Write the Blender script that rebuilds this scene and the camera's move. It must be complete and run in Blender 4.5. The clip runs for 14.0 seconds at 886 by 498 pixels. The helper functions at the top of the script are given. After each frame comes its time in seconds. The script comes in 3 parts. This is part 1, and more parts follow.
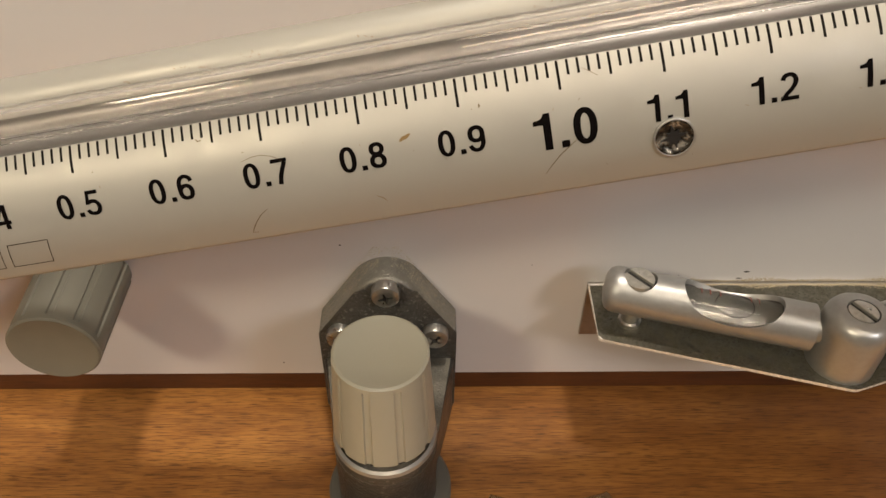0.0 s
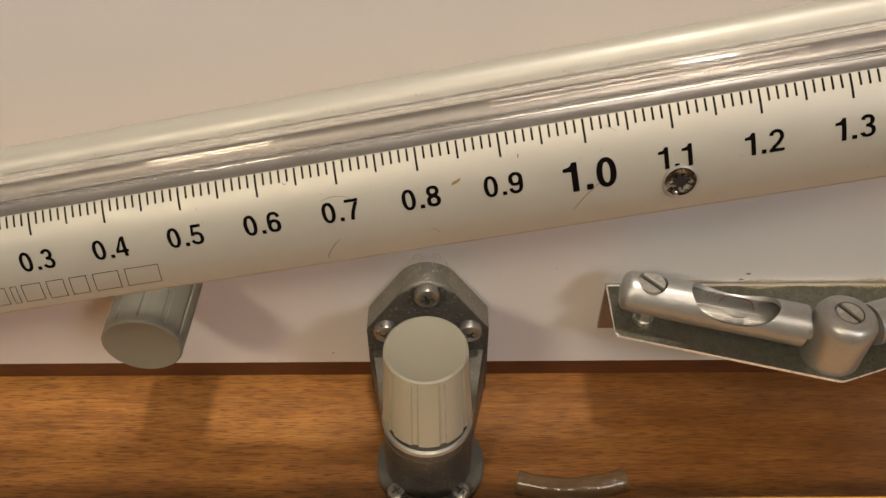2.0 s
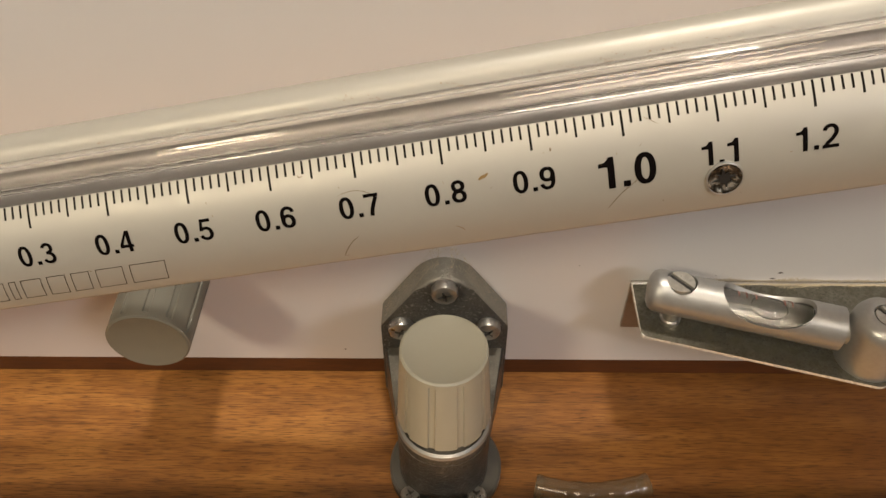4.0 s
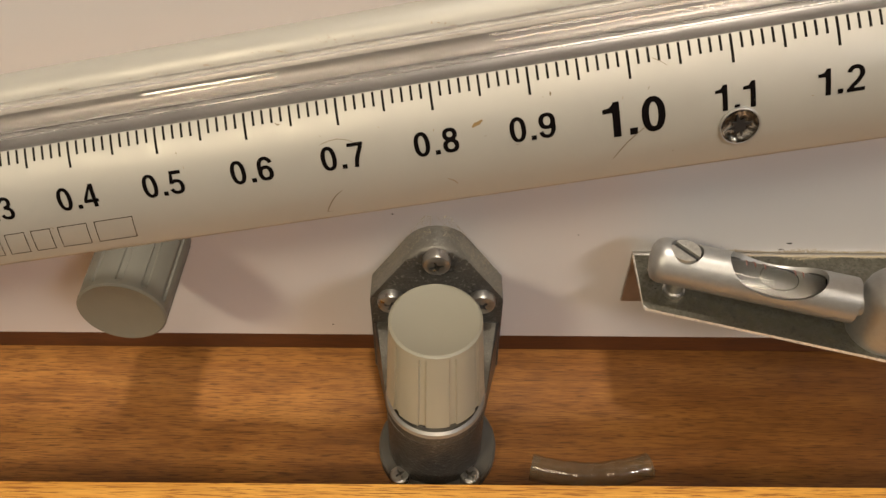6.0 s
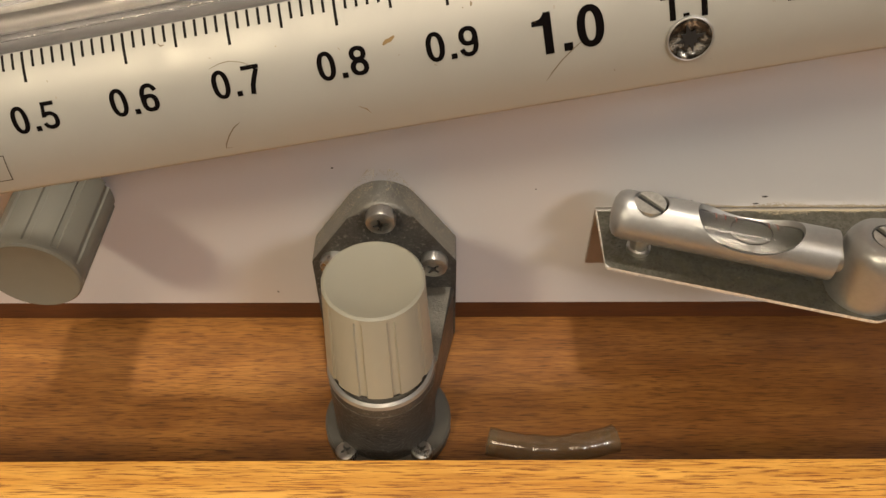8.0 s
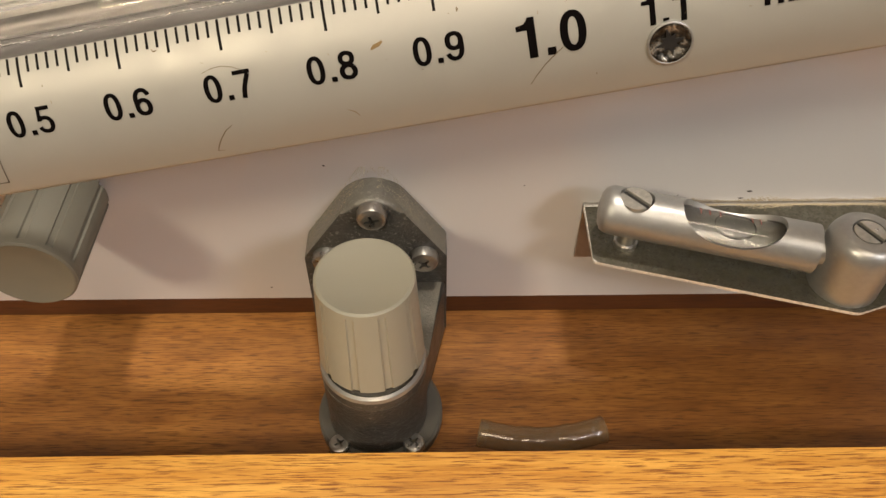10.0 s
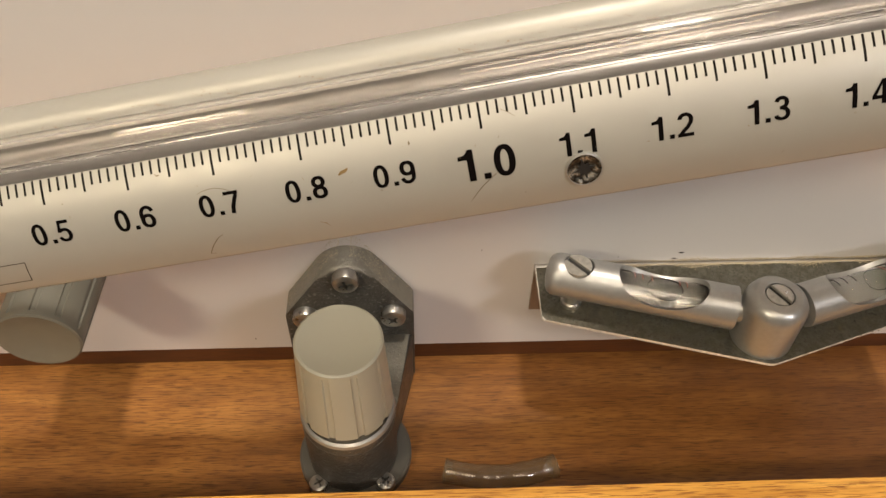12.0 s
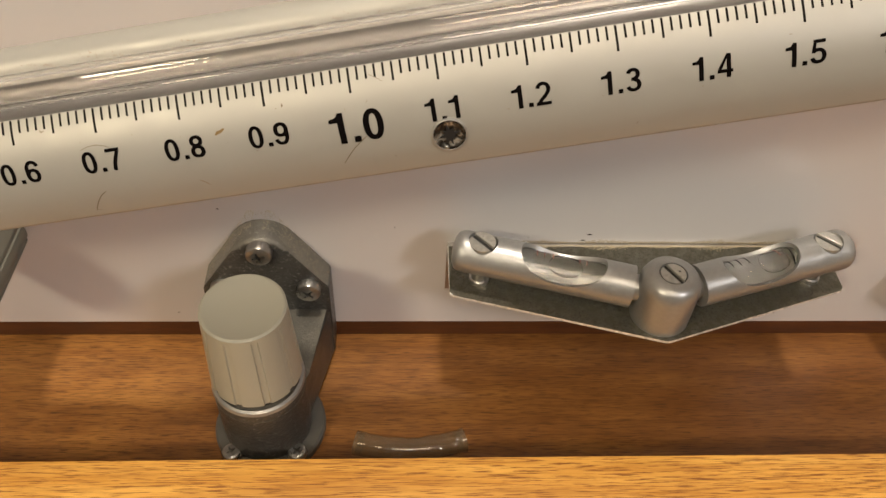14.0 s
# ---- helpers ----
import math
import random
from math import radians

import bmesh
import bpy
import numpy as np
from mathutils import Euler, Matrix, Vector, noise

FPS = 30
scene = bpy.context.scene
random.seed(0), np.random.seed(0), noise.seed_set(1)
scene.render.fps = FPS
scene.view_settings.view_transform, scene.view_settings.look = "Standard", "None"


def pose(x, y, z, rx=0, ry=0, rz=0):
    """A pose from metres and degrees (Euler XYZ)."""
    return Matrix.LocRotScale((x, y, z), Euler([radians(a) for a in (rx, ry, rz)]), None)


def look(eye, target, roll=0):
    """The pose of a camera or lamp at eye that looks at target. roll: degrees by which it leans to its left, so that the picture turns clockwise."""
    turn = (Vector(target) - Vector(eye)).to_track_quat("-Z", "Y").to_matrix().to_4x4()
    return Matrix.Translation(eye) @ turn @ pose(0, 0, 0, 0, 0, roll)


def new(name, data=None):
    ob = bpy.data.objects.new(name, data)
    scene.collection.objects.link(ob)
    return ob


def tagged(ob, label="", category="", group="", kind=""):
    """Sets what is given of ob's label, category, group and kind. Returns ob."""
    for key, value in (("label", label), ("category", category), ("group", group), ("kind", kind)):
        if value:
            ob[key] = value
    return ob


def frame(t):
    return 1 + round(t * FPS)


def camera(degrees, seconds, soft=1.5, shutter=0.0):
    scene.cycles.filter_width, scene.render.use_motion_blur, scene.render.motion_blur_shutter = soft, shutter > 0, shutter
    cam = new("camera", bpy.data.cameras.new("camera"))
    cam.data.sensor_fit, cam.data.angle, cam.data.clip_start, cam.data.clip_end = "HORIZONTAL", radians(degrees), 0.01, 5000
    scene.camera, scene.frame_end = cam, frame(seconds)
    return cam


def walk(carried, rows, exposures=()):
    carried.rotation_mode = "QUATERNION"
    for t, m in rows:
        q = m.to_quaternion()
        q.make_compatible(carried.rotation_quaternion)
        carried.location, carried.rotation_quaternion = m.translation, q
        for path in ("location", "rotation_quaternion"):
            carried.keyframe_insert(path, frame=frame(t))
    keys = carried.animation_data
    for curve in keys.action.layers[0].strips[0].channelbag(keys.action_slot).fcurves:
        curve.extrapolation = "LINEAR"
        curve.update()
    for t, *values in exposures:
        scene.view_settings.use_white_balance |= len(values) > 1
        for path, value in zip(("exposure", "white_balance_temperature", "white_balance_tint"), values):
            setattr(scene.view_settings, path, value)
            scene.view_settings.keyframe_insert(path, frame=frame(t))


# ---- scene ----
EXPOSURES = [(0, -0.14), (1.2, -0.1), (2.5, -0.17), (3.2, -0.15), (5.5, -0.08), (8, 0.0), (11, 0.02), (12.5, -0.02), (14, -0.07)]
cam = camera(57.17, 14.0)
# seconds, eye in metres, yaw, pitch and roll in degrees
PATH = [
    (0, 0.00055, -0.14300, 0.18292, -1.697, -43.293, 1.062),
    (0.5, 0.00674, -0.14018, 0.17921, -1.682, -44.343, 1.074),
    (0.7, 0.00583, -0.13997, 0.18209, -1.950, -44.188, 0.759),
    (1, 0.00641, -0.14236, 0.18863, -1.501, -44.749, 0.666),
    (1.2, 0.00870, -0.14103, 0.19679, -1.568, -44.575, 0.437),
    (1.5, 0.01344, -0.15338, 0.20599, -0.725, -45.062, 0.032),
    (2, -0.00545, -0.15457, 0.20725, -0.318, -45.372, -0.073),
    (2.5, -0.00297, -0.14738, 0.20250, 0.250, -45.686, -0.170),
    (3, -0.00495, -0.14660, 0.20259, 0.558, -45.834, -0.288),
    (5.5, -0.00979, -0.14462, 0.19460, -0.170, -46.964, 0.649),
    (6, -0.00786, -0.14323, 0.19025, -0.169, -46.940, 0.592),
    (6.5, -0.00674, -0.14357, 0.19038, 0.006, -47.274, 0.349),
    (7, -0.00484, -0.14414, 0.18675, -0.154, -47.357, 0.165),
    (7.5, -0.00182, -0.14198, 0.18406, -0.190, -47.739, 0.081),
    (8, 0.00410, -0.13697, 0.17411, -0.458, -48.011, 0.210),
    (10.5, 0.00539, -0.13820, 0.17997, -1.296, -48.786, 0.323),
    (11, 0.00729, -0.13942, 0.18289, -1.517, -48.826, 0.348),
    (11.5, 0.00279, -0.14703, 0.18439, -1.814, -48.564, 0.491),
    (11.7, -0.00233, -0.14679, 0.18978, -2.346, -47.939, 0.513),
    (12, 0.00904, -0.14302, 0.20380, -2.980, -48.239, 1.145),
    (12.2, 0.02179, -0.14458, 0.20837, -3.058, -48.110, 1.157),
    (12.5, 0.03227, -0.14879, 0.20597, -3.757, -48.194, 1.412),
    (13, 0.03625, -0.15805, 0.20159, -4.456, -48.163, 1.946),
    (13.5, 0.03512, -0.15860, 0.20529, -4.612, -47.914, 2.589),
    (14, 0.02898, -0.15377, 0.20365, -4.223, -47.741, 3.320),
]
walk(cam, [(t, pose(x, y, z, 90 + pitch, 0, yaw) @ pose(0, 0, 0, 0, 0, roll)) for t, x, y, z, yaw, pitch, roll in PATH], EXPOSURES)
BAR_AT, BAR_ALONG = (20.1, -41.8, 119.2), (14.72, 0.29, 2.83)

# ---------------------------------------------------------------- world and lamps
world = bpy.data.worlds.new("world")
scene.world = world
world.use_nodes = True
world.node_tree.nodes["Background"].inputs[0].default_value = (0.9, 0.75, 0.6, 1)
world.node_tree.nodes["Background"].inputs[1].default_value = 0.01

MM = 0.001
TABLE = -0.026          # height of the table top
ROOM_FLOOR = TABLE - 0.75
CEILING = ROOM_FLOOR + 2.45
# lamps: place in metres, disc across, power, tint
LAMPS = [
    (0.09, -0.03, 0.14, 17.5, (1.0, 0.895, 0.765)),
    (-1.15, -1.45, 0.42, 31.0, (1.0, 0.85, 0.61)),
    # added soft fill in place of light bounced off the ceiling
    (0.02, -0.95, 0.70, 6.0, (1.0, 0.93, 0.84)),
    (1.20, -1.45, 0.50, 22.5, (1.0, 0.965, 0.98)),
]
FLOOR_Z = -6.2          # top of the base board; the panel ends a little above it


# ---------------------------------------------------------------- materials
class Mat:
    """A node material with its principled shader."""

    def __init__(self, name, colour, rough=0.5, metal=0.0):
        self.m = bpy.data.materials.new(name)
        self.m.use_nodes = True
        self.t = self.m.node_tree
        self.b = self.t.nodes["Principled BSDF"]
        self.b.inputs["Base Color"].default_value = (*colour, 1)
        self.b.inputs["Roughness"].default_value = rough
        self.b.inputs["Metallic"].default_value = metal
        self.colour = colour

    def node(self, kind, **values):
        n = self.t.nodes.new(kind)
        for key, value in values.items():
            n.inputs[key].default_value = value
        return n

    def link(self, a, b):
        self.t.links.new(a, b)

    def coords(self, scale=(1, 1, 1)):
        tc = self.node("ShaderNodeTexCoord")
        mp = self.node("ShaderNodeMapping", Scale=scale)
        self.link(tc.outputs["Object"], mp.inputs["Vector"])
        return mp.outputs["Vector"]

    def noise(self, size_mm, stretch=(1, 1, 1), detail=4.0, rough=0.55):
        """Noise whose blotches are about size_mm wide."""
        v = self.coords(tuple(1000.0 / size_mm / s for s in stretch))
        n = self.node("ShaderNodeTexNoise", Scale=1.0, Detail=detail, Roughness=rough)
        self.link(v, n.inputs["Vector"])
        return n.outputs["Fac"]

    def ramp(self, fac, stops):
        r = self.node("ShaderNodeValToRGB")
        e = r.color_ramp.elements
        while len(e) < len(stops):
            e.new(0.5)
        for one, (at, colour) in zip(e, stops):
            one.position = at
            one.color = (*colour, 1) if len(colour) == 3 else colour
        self.link(fac, r.inputs["Fac"])
        return r.outputs["Color"]

    def mix(self, fac, a, b, how="MIX"):
        m = self.node("ShaderNodeMix")
        m.data_type, m.blend_type = "RGBA", how
        for sock, value in ((m.inputs[0], fac), (m.inputs[6], a), (m.inputs[7], b)):
            if isinstance(value, (int, float)):
                sock.default_value = value
            elif isinstance(value, tuple):
                sock.default_value = (*value, 1)
            else:
                self.link(value, sock)
        return m.outputs[2]

    def paint(self, colour):
        self.link(colour, self.b.inputs["Base Color"])
        return self

    def roughness(self, fac, low, high):
        self.link(self.ramp(fac, [(0.3, (low,) * 3), (0.7, (high,) * 3)]), self.b.inputs["Roughness"])
        return self

    def bump(self, fac, depth_mm, strength=1.0):
        n = self.node("ShaderNodeBump", Strength=strength, Distance=depth_mm * MM)
        self.link(fac, n.inputs["Height"])
        self.link(n.outputs["Normal"], self.b.inputs["Normal"])
        return self


def grey(v):
    return (v, v, v)


def wood(name, dark, mid, light, pore, stretch, gloss, dashes=0.6, bands=0.5, pore_mm=0.26, dim_end=None):
    """Oiled wood whose grain runs along x."""
    m = Mat(name, mid, gloss)
    broad = m.noise(7, (stretch, 1, 1), 5, 0.6)
    band = m.noise(3.2, (stretch * 6, 1, 1), 3, 0.55)
    fine = m.noise(0.6, (stretch * 4, 1, 1), 6, 0.7)
    streak = m.noise(0.9, (26, 1, 1), 5, 0.65)
    pores = m.noise(pore_mm, (22, 1.0, 1), 3, 0.55)
    blot = m.noise(18, (1.6, 1, 1), 4, 0.55)
    col = m.ramp(broad, [(0.28, dark), (0.5, mid), (0.74, light)])
    col = m.mix(m.ramp(band, [(0.42, grey(0.0)), (0.66, grey(bands))]), col, light)
    col = m.mix(m.ramp(fine, [(0.38, grey(0.0)), (0.68, grey(0.45))]), col, light)
    col = m.mix(m.ramp(blot, [(0.45, grey(0.0)), (0.75, grey(0.5))]), col, dark)
    col = m.mix(m.ramp(streak, [(0.50, grey(0.0)), (0.66, grey(0.7 * dashes))]), col, dark)
    col = m.mix(m.ramp(pores, [(0.52, grey(0.0)), (0.62, grey(dashes))]), col, pore)
    if dim_end:                                # redder wood, with weaker light towards the right put into the colour
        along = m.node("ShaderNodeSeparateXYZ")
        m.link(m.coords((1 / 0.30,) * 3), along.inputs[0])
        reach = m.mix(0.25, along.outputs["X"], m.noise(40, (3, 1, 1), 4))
        col = m.mix(m.ramp(reach, [(0.0, grey(0.0)), (0.42, grey(0.48))]), col, dim_end)
    m.paint(col).roughness(fine, gloss - 0.06, gloss + 0.12)
    m.bump(m.mix(0.5, fine, pores), 0.06, 0.6)
    return m.m


def painted(name, colour, rough, spot=0.0, spot_colour=(0.2, 0.14, 0.08), metal=0.0, grain=0.0):
    m = Mat(name, colour, rough, metal)
    large, small = m.noise(26), m.noise(0.9, detail=5)
    col = m.mix(m.ramp(large, [(0.35, grey(0)), (0.7, grey(0.22))]), colour, tuple(c * k for c, k in zip(colour, (0.9, 0.87, 0.82))))
    if spot > 0.001:
        col = m.mix(m.ramp(small, [(0.66, grey(0)), (0.78, grey(spot))]), col, spot_colour)
    m.paint(col).roughness(m.noise(5), rough - 0.05, rough + 0.1)
    if grain >= 0:
        m.bump(small, 0.03 + grain, 0.35 + min(0.5, grain * 4))
    return m


def laminate():
    m = Mat("white_laminate", (0.77, 0.757, 0.757), 0.24)
    m.bump(m.noise(9, detail=2), 0.02, 0.05)
    return m.m


PANEL_WHITE = laminate()
# dim_end paints the board darker and redder where less light reaches it
TRAY_WOOD = wood("red_brown_wood", (0.125, 0.043, 0.008), (0.27, 0.108, 0.022), (0.43, 0.197, 0.045), (0.06, 0.02, 0.005), 5, 0.42, 0.75, 0.3, dim_end=(0.085, 0.026, 0.006))
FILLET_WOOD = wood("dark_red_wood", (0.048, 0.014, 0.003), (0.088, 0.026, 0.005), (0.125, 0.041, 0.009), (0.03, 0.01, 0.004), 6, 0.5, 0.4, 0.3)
RAIL_WOOD = wood("golden_wood", (0.36, 0.145, 0.019), (0.56, 0.260, 0.040), (0.72, 0.40, 0.085), (0.19, 0.06, 0.010), 7, 0.36, 0.9, 0.8, 0.34)
BAR_IVORY = painted("satin_ivory_paint", (0.40, 0.388, 0.345), 0.43, 0.0, metal=0.32, grain=-1).m
TROUGH_GREY = painted("dark_grey_metal", (0.135, 0.126, 0.118), 0.34, 0.0, metal=0.5, grain=-1).m
def ink(name, colour):
    m = Mat(name, colour, 0.8)
    m.b.inputs["Specular IOR Level"].default_value = 0.03
    return m.m


INK = ink("black_ink", (0.004, 0.003, 0.003))
TICK_INK = ink("worn_ink", (0.012, 0.010, 0.009))
THIN_INK = Mat("faded_ink", (0.05, 0.036, 0.022), 0.5).m
SCRATCH = Mat("dirty_scratch", (0.16, 0.12, 0.07), 0.7).m
STAIN = Mat("brown_stain", (0.22, 0.14, 0.05), 0.6).m
KNOB_GREY = painted("warm_grey_plastic", (0.385, 0.38, 0.31), 0.33, 0.0, grain=-1).m
KNOB_COOL = painted("cool_grey_plastic", (0.175, 0.168, 0.135), 0.42, 0.0, grain=-1).m
FOOT_GREY = painted("pale_grey_paint", (0.10, 0.097, 0.085), 0.40, 0.3).m
DARK_RED = painted("dark_red_plastic", (0.10, 0.022, 0.018), 0.3).m
def cast_metal():
    m = Mat("cast_grey_metal", (0.115, 0.12, 0.122), 0.40, 0.5)
    grit = m.noise(0.75, detail=3, rough=0.6)
    blot = m.noise(6, detail=5)
    fleck = m.noise(0.9, detail=4, rough=0.7)
    col = m.mix(m.ramp(blot, [(0.35, grey(0)), (0.7, grey(0.6))]), (0.080, 0.079, 0.073), (0.122, 0.121, 0.112))
    col = m.mix(m.ramp(fleck, [(0.57, grey(0)), (0.67, grey(0.55))]), col, (0.36, 0.355, 0.325))
    col = m.mix(m.ramp(grit, [(0.28, grey(0.5)), (0.42, grey(0.0))]), col, (0.03, 0.03, 0.03))
    # upward faces painted lighter: settled dust, plus light from above put into colour
    facing = m.node("ShaderNodeSeparateXYZ")
    m.link(m.node("ShaderNodeNewGeometry").outputs["Normal"], facing.inputs[0])
    film = m.mix(1.0, m.ramp(facing.outputs["Z"], [(0.25, grey(0)), (0.62, grey(0.48))]), m.ramp(blot, [(0.25, grey(0.45)), (0.6, grey(1.0))]), "MULTIPLY")
    col = m.mix(film, col, (0.27, 0.245, 0.19))
    m.link(m.ramp(film, [(0.0, grey(0.5)), (1.0, grey(0.1))]), m.b.inputs["Metallic"])
    m.paint(col).roughness(blot, 0.30, 0.44)
    m.bump(grit, 0.26, 1.0)
    return m.m


CAST = cast_metal()
# near-black that stands in for shade in gaps, slots and recesses
GAP_DARK = Mat("dark_gap", (0.012, 0.011, 0.010), 0.6).m


def metal(name, colour, rough, streak=(1, 1, 1), dirt=0.0, shine=1.0):
    m = Mat(name, colour, rough, shine)
    n = m.noise(1.2, streak, 5)
    d = m.noise(3.0, detail=6, rough=0.7)
    col = m.mix(m.ramp(n, [(0.35, grey(0)), (0.7, grey(0.35))]), colour, tuple(c * 0.75 for c in colour))
    if dirt:
        mask = m.ramp(d, [(0.42, grey(0)), (0.66, grey(dirt))])
        col = m.mix(mask, col, (0.075, 0.065, 0.04))
        m.link(m.ramp(d, [(0.42, grey(shine)), (0.66, grey(shine - 0.6 * dirt))]), m.b.inputs["Metallic"])
    m.paint(col).roughness(d, rough - 0.05, rough + 0.15)
    m.bump(n, 0.02, 0.4)
    return m.m


ALU = metal("satin_aluminium", (0.40, 0.40, 0.385), 0.33, shine=0.68)
DULL = metal("worn_screw_steel", (0.56, 0.55, 0.50), 0.3, dirt=0.4, shine=0.75)


def grimy_glint_steel():
    m = Mat("grimy_glint_steel", (0.2, 0.19, 0.16), 0.25, 0.8)
    spots = m.noise(1.1, detail=4, rough=0.65)
    # dark tones are grime; the palest puts the head's glints into the colour
    m.paint(m.ramp(spots, [(0.40, (0.028, 0.025, 0.02)), (0.54, (0.13, 0.12, 0.10)), (0.64, (0.62, 0.60, 0.54))]))
    m.bump(spots, 0.25, 1.0)
    return m.m


GRIME = grimy_glint_steel()
BENT = metal("clean_sheet_steel", (0.48, 0.46, 0.43), 0.3)
LINING = painted("grey_lining", (0.34, 0.33, 0.305), 0.4, metal=0.5).m
# cut sheet edge; its glint is put in as a near-white colour
EDGE_GLINT = metal("cut_edge_glint", (0.86, 0.83, 0.78), 0.22, dirt=0.2, shine=0.35)


def grimy_plate():
    m = Mat("dusty_steel_plate", (0.2, 0.19, 0.16), 0.3, 0.7)
    fine, mid = m.noise(0.7, detail=5, rough=0.7), m.noise(3.5, detail=6, rough=0.7)
    col = m.mix(m.ramp(mid, [(0.38, grey(0)), (0.60, grey(1))]), (0.165, 0.157, 0.130), (0.075, 0.070, 0.047))
    col = m.mix(m.ramp(fine, [(0.53, grey(0)), (0.64, grey(0.75))]), col, (0.035, 0.034, 0.022))
    col = m.mix(m.ramp(fine, [(0.30, grey(0.35)), (0.40, grey(0.0))]), col, (0.30, 0.28, 0.20))
    m.link(m.ramp(mid, [(0.38, grey(0.8)), (0.60, grey(0.35))]), m.b.inputs["Metallic"])
    m.paint(col).roughness(mid, 0.26, 0.5)
    m.bump(fine, 0.05, 0.5)
    return m.m


PLATE = grimy_plate()
STEEL = metal("screw_steel", (0.60, 0.59, 0.56), 0.28, dirt=0.25)
NICKEL = metal("zinc_screw", (0.45, 0.44, 0.41), 0.27, dirt=0.3)



def clear(name, colour, rough, ior, through_share=1.0):
    m = Mat(name, colour, rough)
    m.b.inputs["Transmission Weight"].default_value = through_share
    m.b.inputs["IOR"].default_value = ior
    return m.m


GLASS = clear("clear_glass", (0.985, 0.968, 0.95), 0.02, 1.47)
VIAL = clear("vial_glass", (0.95, 0.955, 0.95), 0.02, 1.45)
BUBBLE = clear("air_bubble", (1.0, 1.0, 1.0), 0.0, 0.92)
HOSE = Mat("yellowed_soft_tube", (0.16, 0.115, 0.065), 0.09).m
HOSE_SHADER = HOSE.node_tree.nodes["Principled BSDF"]
HOSE_SHADER.inputs["Alpha"].default_value = 0.45
HOSE_SHADER.inputs["Specular IOR Level"].default_value = 1.0
RED_INK = Mat("red_line", (0.22, 0.07, 0.05), 0.5).m
DUST = Mat("yellow_dust", (0.43, 0.365, 0.25), 0.9).m
GRIT = Mat("brown_grit", (0.075, 0.062, 0.038), 0.8).m
SPECK = Mat("dark_speck", (0.03, 0.025, 0.02), 0.8).m
CRUMB_GLINT = Mat("glinting_crumb", (0.75, 0.72, 0.62), 0.15).m
ROOM_PAINT = painted("room_paint", (0.28, 0.265, 0.247), 0.8).m
TABLE_WOOD = wood("table_wood", (0.22, 0.12, 0.06), (0.32, 0.18, 0.09), (0.42, 0.26, 0.14), (0.15, 0.08, 0.04), 6, 0.4)
LAMP_GLOW = bpy.data.materials.new("lamp_diffuser")
LAMP_GLOW.use_nodes = True
LAMP_GLOW.node_tree.nodes["Principled BSDF"].inputs["Emission Color"].default_value = (1.0, 0.76, 0.5, 1)
LAMP_GLOW.node_tree.nodes["Principled BSDF"].inputs["Emission Strength"].default_value = 6.0


# ---------------------------------------------------------------- mesh helpers (millimetres)
def thing(name, at, label, category, group="", kind=""):
    """A top-level Empty at a place in millimetres."""
    ob = new(name)
    ob.location = Vector(at) * MM
    ob.empty_display_size = 0.005
    bpy.context.view_layer.update()
    return tagged(ob, label, category, group, kind)


def mesh_of(bm, material, name, smooth=40):
    me = bpy.data.meshes.new(name)
    bmesh.ops.recalc_face_normals(bm, faces=bm.faces)
    bm.to_mesh(me)
    bm.free()
    me.materials.append(material)
    if smooth:
        for p in me.polygons:
            p.use_smooth = True
        me.set_sharp_from_angle(angle=radians(smooth))
    return me


def base_of(parent):
    """World place of an ancestor chain of unturned objects."""
    at = Vector()
    while parent is not None:
        at += parent.location
        parent = parent.parent
    return at


def part(name, bm, material, parent=None, label="", smooth=40):
    """Links a bmesh, given in millimetres of the world, as one mesh under a thing or a part."""
    bmesh.ops.scale(bm, vec=(MM,) * 3, verts=bm.verts)
    if parent is not None:
        bmesh.ops.translate(bm, vec=-base_of(parent), verts=bm.verts)
    ob = new(name, mesh_of(bm, material, name, smooth))
    ob.parent = parent
    return tagged(ob, label)


def slab(lo, hi, bevel=0.0, segments=2):
    bm = bmesh.new()
    bmesh.ops.create_cube(bm, size=1)
    lo, hi = Vector(lo), Vector(hi)
    for v in bm.verts:
        v.co = (lo + hi) / 2 + Vector([a * b for a, b in zip(v.co, hi - lo)])
    if bevel:
        bmesh.ops.bevel(bm, geom=bm.edges[:], offset=bevel, segments=segments, affect="EDGES", profile=0.6)
    return bm


def turned(profile, m, count=48, bm=None, close=True):
    """A body of revolution about local z: (radius, height) from one end to the other, laid by m."""
    bm = bm or bmesh.new()
    rings = []
    for r, h in profile:
        if r < 1e-6:
            rings.append([bm.verts.new(m @ Vector((0, 0, h)))])
        else:
            rings.append([bm.verts.new(m @ Vector((r * math.cos(a), r * math.sin(a), h))) for a in (2 * math.pi * k / count for k in range(count))])
    for a, b in zip(rings, rings[1:]):
        for k in range(count):
            n = (k + 1) % count
            quad = [a[k % len(a)], a[n % len(a)], b[n % len(b)], b[k % len(b)]]
            quad = list(dict.fromkeys(quad))
            if len(quad) > 2:
                bm.faces.new(quad)
    return bm


